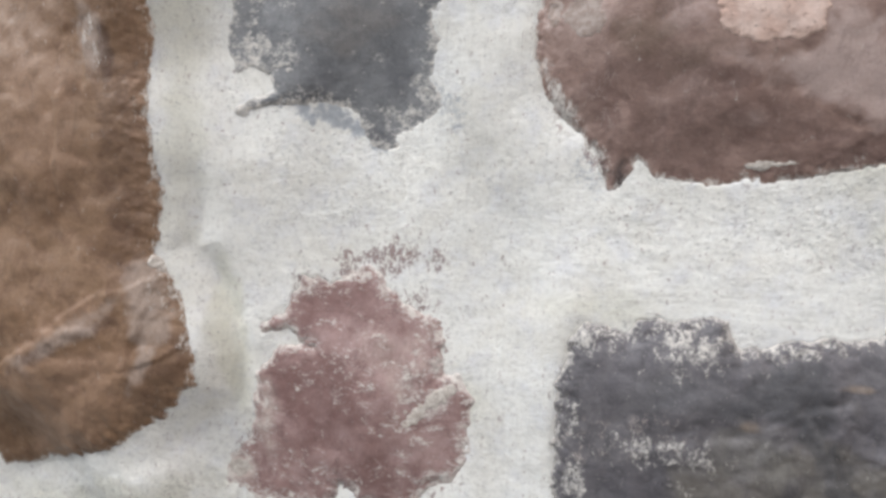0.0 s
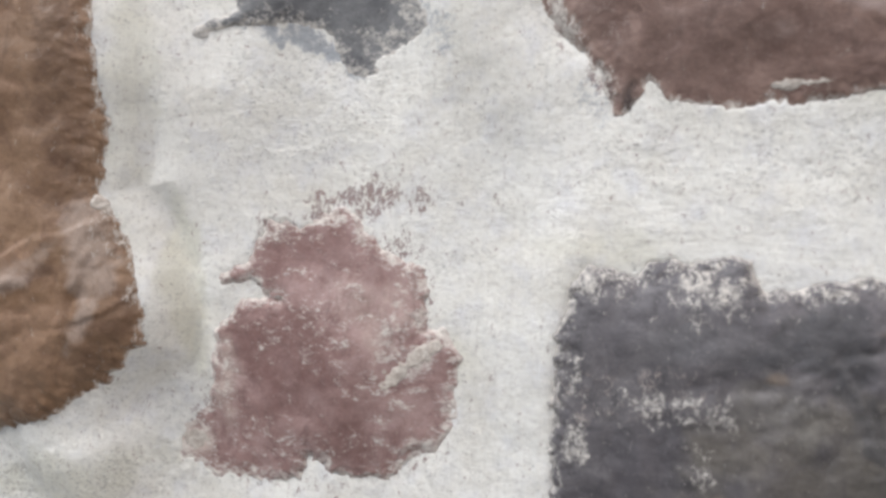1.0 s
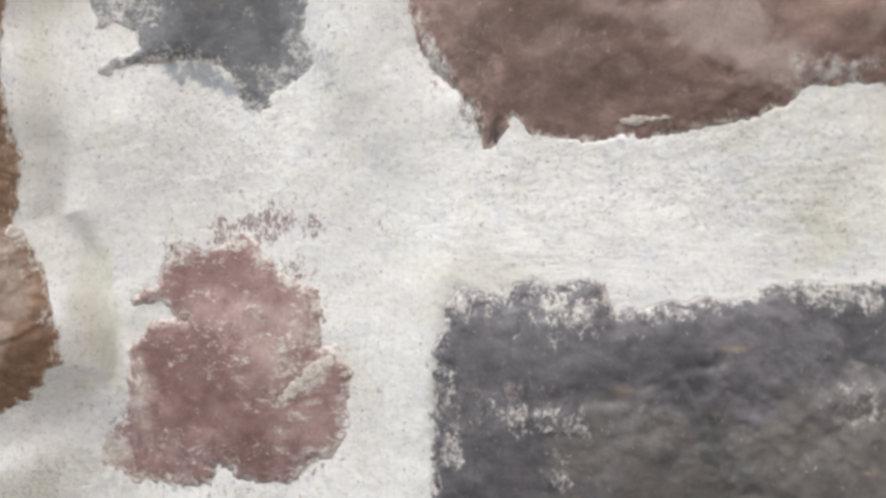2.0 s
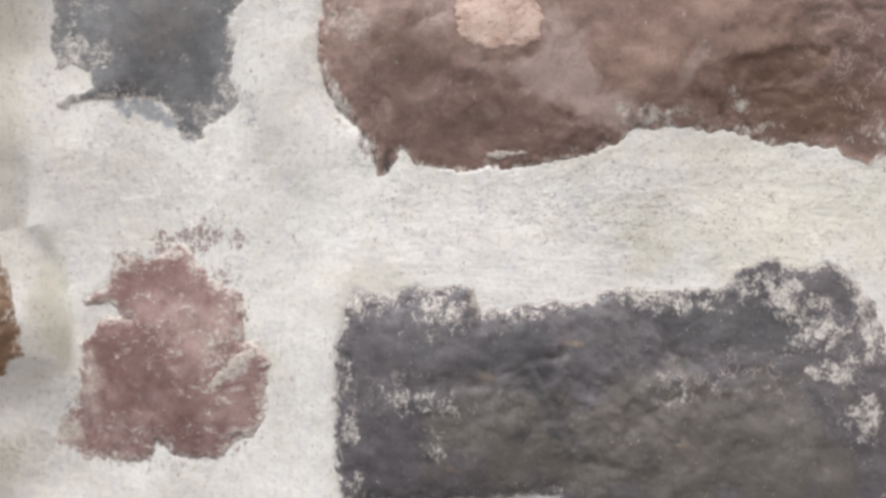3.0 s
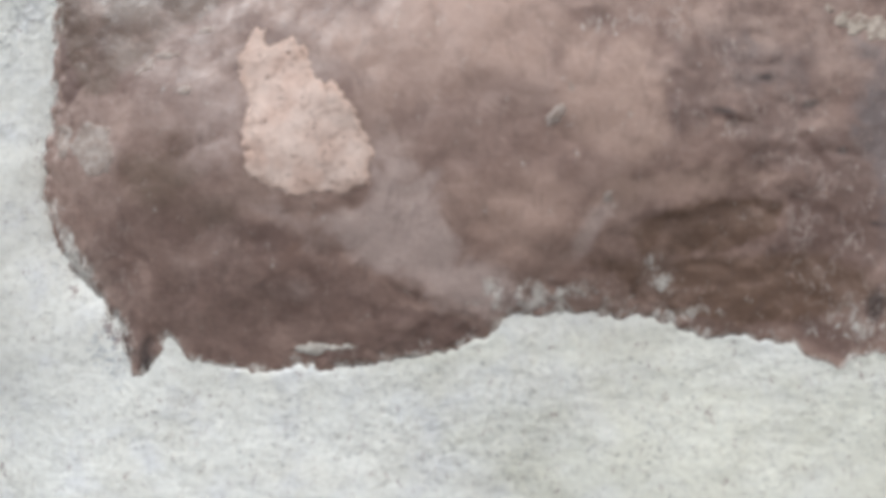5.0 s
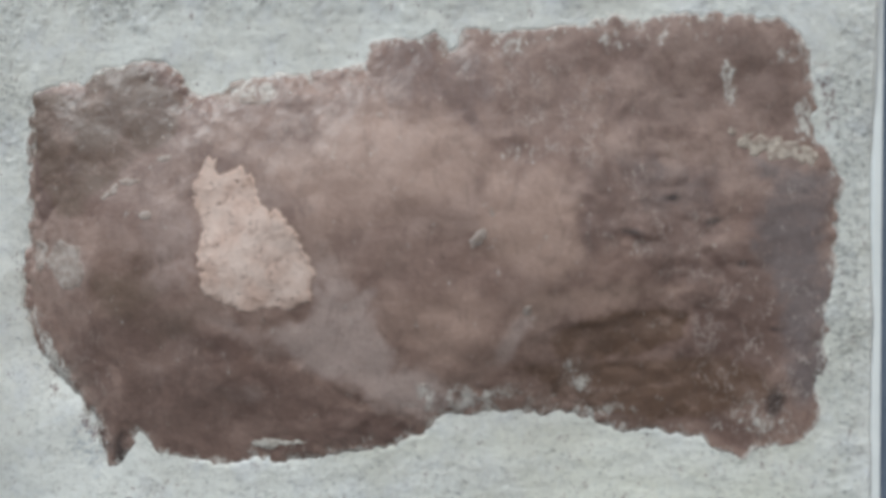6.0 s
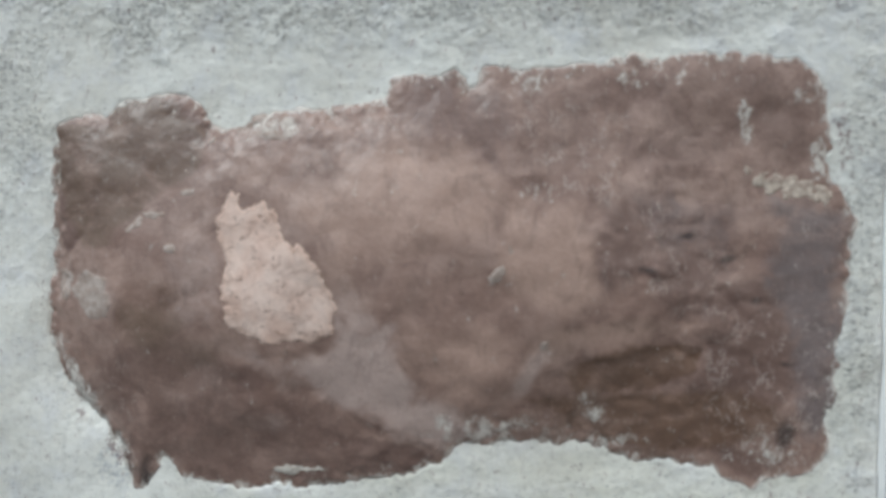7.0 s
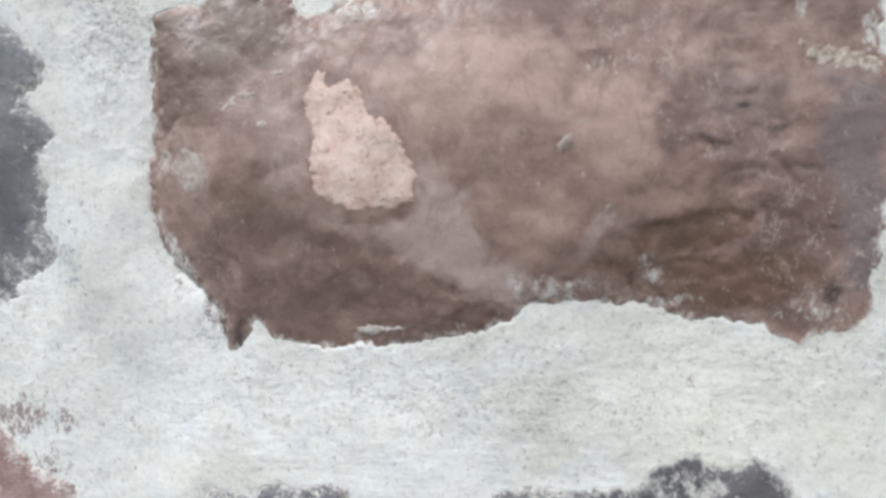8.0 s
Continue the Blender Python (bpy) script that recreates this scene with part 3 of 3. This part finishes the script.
area("brown", "dusk", 7, 0.64, [(-21, 61), (-8, 65), (17, 67), (36, 66), (54, 57), (75, 45), (91, 36), (97, 30), (131, 21), (115, 13), (92, 10), (48, 3), (23, 0), (11, 13), (3, 4), (-10, 27), (-22, 42)])
area("brown", "dusk", 2, 1.1, [(89, 28), (102, 29), (120, 24), (130, 21), (119, 15), (101, 10), (92, 16)])
area("brown", "olive", 3, 0.8, [(-41, 155), (-27, 157), (-13, 156), (-11, 167), (3, 167), (19, 163), (29, 157), (34, 149), (33, 135), (20, 126), (2, 112), (-6, 101), (-23, 101), (-33, 127)])
area("brown", "dusk", 4, 0.8, [(-44, 156), (-27, 157), (-13, 156), (-11, 167), (3, 167), (19, 163), (31, 156), (35, 146), (25, 133), (-4, 133), (-29, 126)])
area("brown", "dusk", 6, 0.81, [(113, 167), (133, 174), (138, 165), (155, 169), (160, 153), (155, 131), (149, 133), (138, 144), (116, 156)])
area("brown", "dusk", 7, 0.51, [(159, 173), (203, 175), (224, 179), (266, 177), (277, 168), (278, 133), (246, 131), (213, 129), (181, 133), (160, 138)])
area("brown", "dusk", 6, 0.77, [(193, 124), (204, 127), (244, 122), (245, 92), (223, 88), (206, 93), (193, 84), (188, 95)])
area("brown", "dusk", 3, 1, [(47, 57), (59, 58), (67, 52), (60, 45), (48, 45)])
area("brown", "dusk", 3, 0.8, [(239, 66), (252, 75), (268, 77), (266, 66), (246, 57)])
area("brown", "dusk", 3, 0.8, [(241, 30), (252, 21), (257, 12), (248, 13), (237, 23)])
area("brown", "rust", 3, 1.1, [(179, 55), (194, 62), (216, 67), (233, 66), (231, 55), (208, 48), (181, 46)])
area("brown", "rust", 5, 0.95, [(155, 47), (181, 46), (236, 48), (264, 44), (265, 30), (237, 23), (200, 24), (182, 29), (173, 39)])
area("brown", "rust", 6, 0.5, [(-3, 94), (27, 92), (27, 74), (3, 65), (-5, 74)])
area("brown", "warm", 10.2, 0.77, [(58, 132), (86, 132), (112, 147), (138, 144), (153, 131), (151, 110), (117, 101), (95, 93), (82, 103), (68, 116)])
area("brown", "warm", 8.5, 0.85, [(158, 118), (183, 122), (189, 105), (191, 80), (172, 76), (151, 88), (153, 105)])
area("brown", "warm", 5.1, 0.77, [(168, 76), (202, 78), (230, 78), (241, 75), (224, 70), (198, 67), (181, 62), (166, 56), (160, 47), (155, 52)])
area("brown", "warm", 11.9, 0.64, [(117, 75), (151, 82), (168, 69), (158, 49), (138, 45), (117, 56), (113, 67)])
area("brown", "mauve", 6, 0.95, [(89, 80), (100, 75), (115, 75), (112, 62), (121, 47), (138, 40), (153, 30), (137, 26), (131, 23), (111, 30), (98, 39), (80, 45), (68, 57), (86, 64)])
area("brown", "mauve", 5, 0.5, [(33, 65), (55, 66), (76, 57), (85, 48), (71, 45), (54, 57)])
area("brown", "mauve", 7, 0.5, [(19, 112), (38, 117), (43, 99), (42, 75), (24, 74), (20, 94)])
area("brown", "mauve", 6, 0.41, [(33, 61), (49, 57), (43, 42), (26, 46)])
area("brown", "slate", 8, 0.85, [(256, 125), (267, 125), (287, 120), (286, 88), (286, 43), (280, 26), (272, 28), (270, 57), (264, 75), (258, 92)])
area("brown", "dusk", 6, 0.95, [(222, 92), (262, 92), (270, 46), (246, 28), (226, 46), (232, 66), (214, 80)])
area("brown", "dusk", 3, 0.9, [(-34, 154), (-10, 155), (10, 166), (34, 154), (30, 138), (4, 132), (-14, 112), (-30, 100)])
area("brown", "slate", 9, 0.45, [(198, 127), (246, 127), (246, 99), (213, 103)])
area("brown", "net", 6, 0.9, [(155, 166), (181, 168), (207, 153), (202, 127), (172, 122), (157, 140)])
area("brown", "net", 6, 0.8, [(207, 127), (245, 94), (243, 75), (227, 48), (219, 80), (193, 88)])
area("brown", "net", 5, 1.1, [(232, 79), (279, 79), (284, 18), (257, 14), (232, 44)])
area("brown", "net", 3, 1.2, [(181, 46), (192, 46), (200, 29), (191, 24)])
area("brown", "net", 3, 0.9, [(142, 40), (173, 39), (182, 26), (142, 26)])
area("brown", "net", 4, 0.7, [(-23, 56), (2, 60), (8, 31), (-7, 30), (-19, 42)])
area("dark", "warm", 6, 1, [(97, -138), (124, -117), (161, -110), (212, -116), (232, -129), (243, -150), (109, -166)])
# shade above the ridge and down the crease, put into the colour
area("dark", "dusk", 4, 1, [(57, -103), (66, -81), (95, -78), (102, -99), (97, -121), (80, -106)])
area("dark", "dusk", 3, 1, [(92, -116), (102, -112), (107, -129), (127, -149), (119, -156), (100, -138)])
area("dark", "dusk", 5, 0.8, [(134, -63), (187, -56), (212, -59), (232, -78), (211, -90), (161, -84)])
# lit side below the ridge, as a paler colour
area("dark", "mauve", 4, 0.6, [(41, -117), (63, -105), (80, -114), (87, -133), (53, -136)])
area("dark", "net", 6, 1.1, [(142, -96), (211, -87), (220, -110), (156, -119)])
area("dark", "net", 6, 0.8, [(232, -68), (273, -71), (277, -127), (247, -108)])
area("dark", "net", 4, 0.9, [(-33, -118), (40, -103), (40, -126), (-31, -139)])
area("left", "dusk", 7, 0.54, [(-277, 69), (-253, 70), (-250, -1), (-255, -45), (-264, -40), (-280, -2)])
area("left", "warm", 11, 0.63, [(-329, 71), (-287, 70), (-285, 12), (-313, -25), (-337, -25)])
# lower facet's shade, then highlights along the creases, put into the colour
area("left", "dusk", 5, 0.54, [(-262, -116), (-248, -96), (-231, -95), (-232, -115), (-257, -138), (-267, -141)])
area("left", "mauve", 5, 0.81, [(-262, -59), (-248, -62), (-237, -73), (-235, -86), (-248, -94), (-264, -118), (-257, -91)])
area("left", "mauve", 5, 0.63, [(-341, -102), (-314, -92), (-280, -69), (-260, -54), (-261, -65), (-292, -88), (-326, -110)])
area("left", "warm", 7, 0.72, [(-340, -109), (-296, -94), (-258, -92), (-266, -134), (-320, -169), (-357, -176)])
area("purple", "mauve", 8, 0.4, [(-144, -79), (-90, -73), (-88, -96), (-110, -120), (-129, -98)])
area("purple", "dusk", 7, 0.8, [(-187, -103), (-156, -89), (-136, -93), (-128, -127), (-154, -136), (-183, -128)])
area("purple", "dusk", 6, 0.9, [(-135, -152), (-113, -141), (-111, -166), (-129, -169)])
# lime that was left on the faces: middle x, z, half width, half height, degrees, strength
SPATTER = {
    "brown": [(60, 152, 20, 6, 8, 0.9), (247, 152, 3, 14, 8, 0.7), (276, 140, 4, 14, 0, 0.9), (190, 38, 6, 9, 30, 0.65), (258, 24, 18, 8, 0, 0.62),
              (150, 32, 24, 6, 0, 0.85), (170, 126, 14, 4, 20, 0.5), (165, 168, 10, 4, 0, 0.6), (-31, 52, 4, 14, 20, 0.8), (-23, 38, 6, 16, 34, 0.95), (-8, 20, 4, 10, 32, 0.8), (195, 26, 24, 4, -6, 0.75),
              (272, 166, 6, 8, 0, 0.7), (210, 170, 20, 4, 0, 0.5)],
    "left": [(-246, -43, 6, 6, 0, 0.9), (-244, -62, 8, 14, 20, 0.5), (-280, 83, 7, 18, 6, 0.5), (-231, -88, 5, 16, 0, 0.6)],
    "grey": [(-197, 78, 12, 16, 0, 0.95), (-180, 72, 12, 10, 0, 0.7), (-97, 50, 12, 22, 0, 0.8), (-112, 40, 16, 8, 0, 0.75), (-190, 100, 16, 10, 0, 0.6),
             (-160, 45, 26, 4, -8, 0.8), (-125, 70, 8, 5, 0, 0.6)],
    "purple": [(-140, -95, 50, 30, 20, 0.4), (-100, -110, 24, 34, 0, 0.5), (-150, -160, 60, 20, 0, 0.4), (-113, -36, 28, 16, 0, 0.82), (-134, -45, 14, 10, 0, 0.8), (-112, -56, 12, 8, 0, 0.8), (-88, -116, 26, 6, 35, 1.0), (-140, -170, 16, 6, 20, 0.9), (-160, -55, 14, 6, 0, 0.7),
               (-192, -128, 10, 24, 0, 0.6), (-205, -160, 12, 14, 0, 0.6), (-108, -150, 8, 12, 0, 0.55), (-90, -158, 16, 6, 20, 0.7), (-106, -128, 30, 5, 20, 0.55)],
    "dark": [(-8, -74, 12, 8, 0, 0.85), (36, -72, 20, 14, 0, 0.82), (27, -125, 26, 10, 0, 0.6), (37, -150, 9, 12, 0, 0.66), (-15, -144, 8, 10, 0, 0.85), (-12, -178, 12, 10, 0, 0.75),
             (-17, -115, 5, 18, 0, 0.55), (147, -63, 34, 8, 0, 0.78), (200, -54, 24, 8, 0, 0.75), (216, -62, 18, 12, -40, 0.95), (234, -75, 18, 16, -40, 0.95), (240, -96, 12, 16, 0, 0.9),
             (252, -115, 12, 18, 0, 0.9), (80, -74, 20, 4, 0, 0.7), (164, -108, 22, 10, 0, 0.4), (256, -70, 12, 16, 0, 0.95)],
}
made = {}
for key, spec in STONES.items():
    label, gloss, tones, streak, patches = LOOKS[key]
    material = stone_material(key + "_stone", tones, patches, gloss, 1.0, streak)
    ox, oz = np.array(spec["outline"], float).T
    x, z = np.meshgrid(np.arange(ox.min() - 8, ox.max() + 8, CELL), np.arange(oz.min() - 8, oz.max() + 8, CELL))
    inside = -stone_distance(key, x, z)
    masks = {patch[0]: stain_shade(key, patch[0], x, z, 31 + k) for k, patch in enumerate(patches)}
    masks["net"] = stain_shade(key, "net", x, z, 61)
    masks["lime"] = np.maximum(blobs(x, z, SPATTER[key], 47, 0.5, 7), 1.1 * np.exp(-np.maximum(inside, 0) / spec["fringe"]))
    grown = inside > -4.5
    cells = grown[:-1, :-1] & grown[1:, :-1] & grown[:-1, 1:] & grown[1:, 1:]
    made[key] = tagged(sheet("stone", x, z, stone_forward(key, x, z, inside), cells, material, masks, wall, 0.058), label)


# ---- scars, chips and dabs on the faces of the stones ----
def scar_material():
    """Pale pink broken stone, pitted with brown."""
    n = Nodes("pale_pink_scar", 0.75, 0.3)
    colour = n.mix(n.span(n.noise(90, 5, 0.6), 0.35, 0.65), srgb(226, 202, 190), srgb(212, 182, 168))
    mottle = n.noise(150, 5, 0.75, None, 1.2)
    colour = n.mix(n.span(mottle, 0.52, 0.70, 0.0, 0.6), colour, srgb(160, 128, 114))
    colour = n.mix(n.span(n.noise(330, 4, 0.7, None, 0.8), 0.57, 0.68, 0.0, 0.8), colour, srgb(126, 94, 82))
    colour = n.mix(n.span(n.attr("rim"), 0.0, 1.0, 0.0, 0.5), colour, srgb(196, 166, 150))
    return n.done(colour, None, n.bump(mottle, 0.0012, 0.7))


def dab_material(name, tone, other):
    n = Nodes(name, 0.85, 0.3)
    grain = n.noise(300, 5, 0.75)
    colour = n.mix(n.span(grain, 0.35, 0.65), srgb(*tone), srgb(*other))
    return n.done(colour, None, n.bump(grain, 0.0008, 0.6))


SCAR, WHITE_DAB = scar_material(), dab_material("lime_dab", (216, 209, 200), (176, 164, 154))
SAND_DAB, PALE_DAB = dab_material("sandy_chip", (202, 188, 174), (152, 134, 124)), dab_material("thin_lime_dab", (186, 172, 164), (160, 142, 132))


def dab(name, key, label, outline, thick, material, ragged=1.2, seed=3):
    """A thin crust or broken patch that lies on the face of a stone, with ragged edges."""
    ox, oz = np.array(outline, float).T
    x, z = np.meshgrid(np.arange(ox.min() - 4, ox.max() + 4, 0.6), np.arange(oz.min() - 4, oz.max() + 4, 0.6))
    inside = -(outline_distance(x, z, outline) + ragged * (1.3 * value_noise(x, z, 5, seed) + 0.7 * value_noise(x, z, 1.9, seed + 1, 2)))
    up = thick * (1 - np.exp(-np.maximum(inside, 0) / 0.8)) + 0.25 * thick * value_noise(x, z, 3, seed + 2) + np.minimum(inside, 0) * 0.6
    forward = stone_forward(key, x, z, -stone_distance(key, x, z)) + up
    grown = inside > -1.4
    cells = grown[:-1, :-1] & grown[1:, :-1] & grown[:-1, 1:] & grown[1:, 1:]
    return tagged(sheet(name, x, z, forward, cells, material, dict(rim=np.exp(-np.maximum(inside, 0) / 3)), made[key]), label)


def streak_outline(cx, cz, rx, rz, turn, count=9):
    c, s = math.cos(radians(turn)), math.sin(radians(turn))
    ring = [(rx * math.cos(k * math.tau / count), rz * math.sin(k * math.tau / count)) for k in range(count)]
    return [(cx + u * c - v * s, cz + u * s + v * c) for u, v in ring]


dab("scar", "brown", "pale pink broken patch with brown pits",
    [(47, 127), (53, 120), (60, 122), (66, 118), (68, 109), (78, 105), (84, 95), (90, 82), (89, 70), (78, 67), (62, 66), (46, 71), (45, 87), (46, 100), (41, 108), (40, 117)], 0.5, SCAR, 1.3)
dab("chip", "brown", "sandy yellow mortar chip", [(244, 139), (252, 133), (264, 133), (275, 127), (284, 123), (281, 120), (268, 124), (256, 127), (247, 131)], 0.35, SAND_DAB, 2.2, 8)
dab("lime_smear", "purple", "cream limewash smear", [(-112, -129), (-100, -117), (-90, -110), (-80, -103), (-78, -107), (-84, -114), (-94, -120), (-100, -127)], 0.4, WHITE_DAB, 1.6, 12)
dab("lime_fleck", "left", "white lime fleck", streak_outline(-247, -43, 5, 4, 20), 1.2, WHITE_DAB, 1.0, 14)
for k, (x, z, rx, rz, turn) in enumerate([(6, 114, 4.5, 0.9, 45), (13.5, 117.5, 5, 0.8, -5), (28, 126, 3.5, 2.2, 0), (73, 12.5, 12, 1.6, 5), (152, 94, 5, 1.6, 55), (171, 67, 2.2, 2.6, 0),
                                          (50, 154, 9, 1.1, 20), (62, 149, 8, 1.7, -8), (37, 148, 4, 1.0, 60), (157, 106, 1.2, 3.5, 10), (-31, 88, 3.5, 7, 0), (22, 104, 2.2, 1.4, 0)]):
    dab("lime_fleck", "brown", "white lime fleck", streak_outline(x, z, rx, rz, turn), 0.4, WHITE_DAB if k == 3 else PALE_DAB, 0.9, 20 + k)
dab("lime_dab", "brown", "thin pale lime dab", streak_outline(-15, 84, 11, 9, -20, 12), 0.25, PALE_DAB, 1.2, 40)
dab("lime_dab", "purple", "thin pale lime dab", streak_outline(-210, -165, 7, 6, 0, 12), 0.25, WHITE_DAB, 1.2, 41)
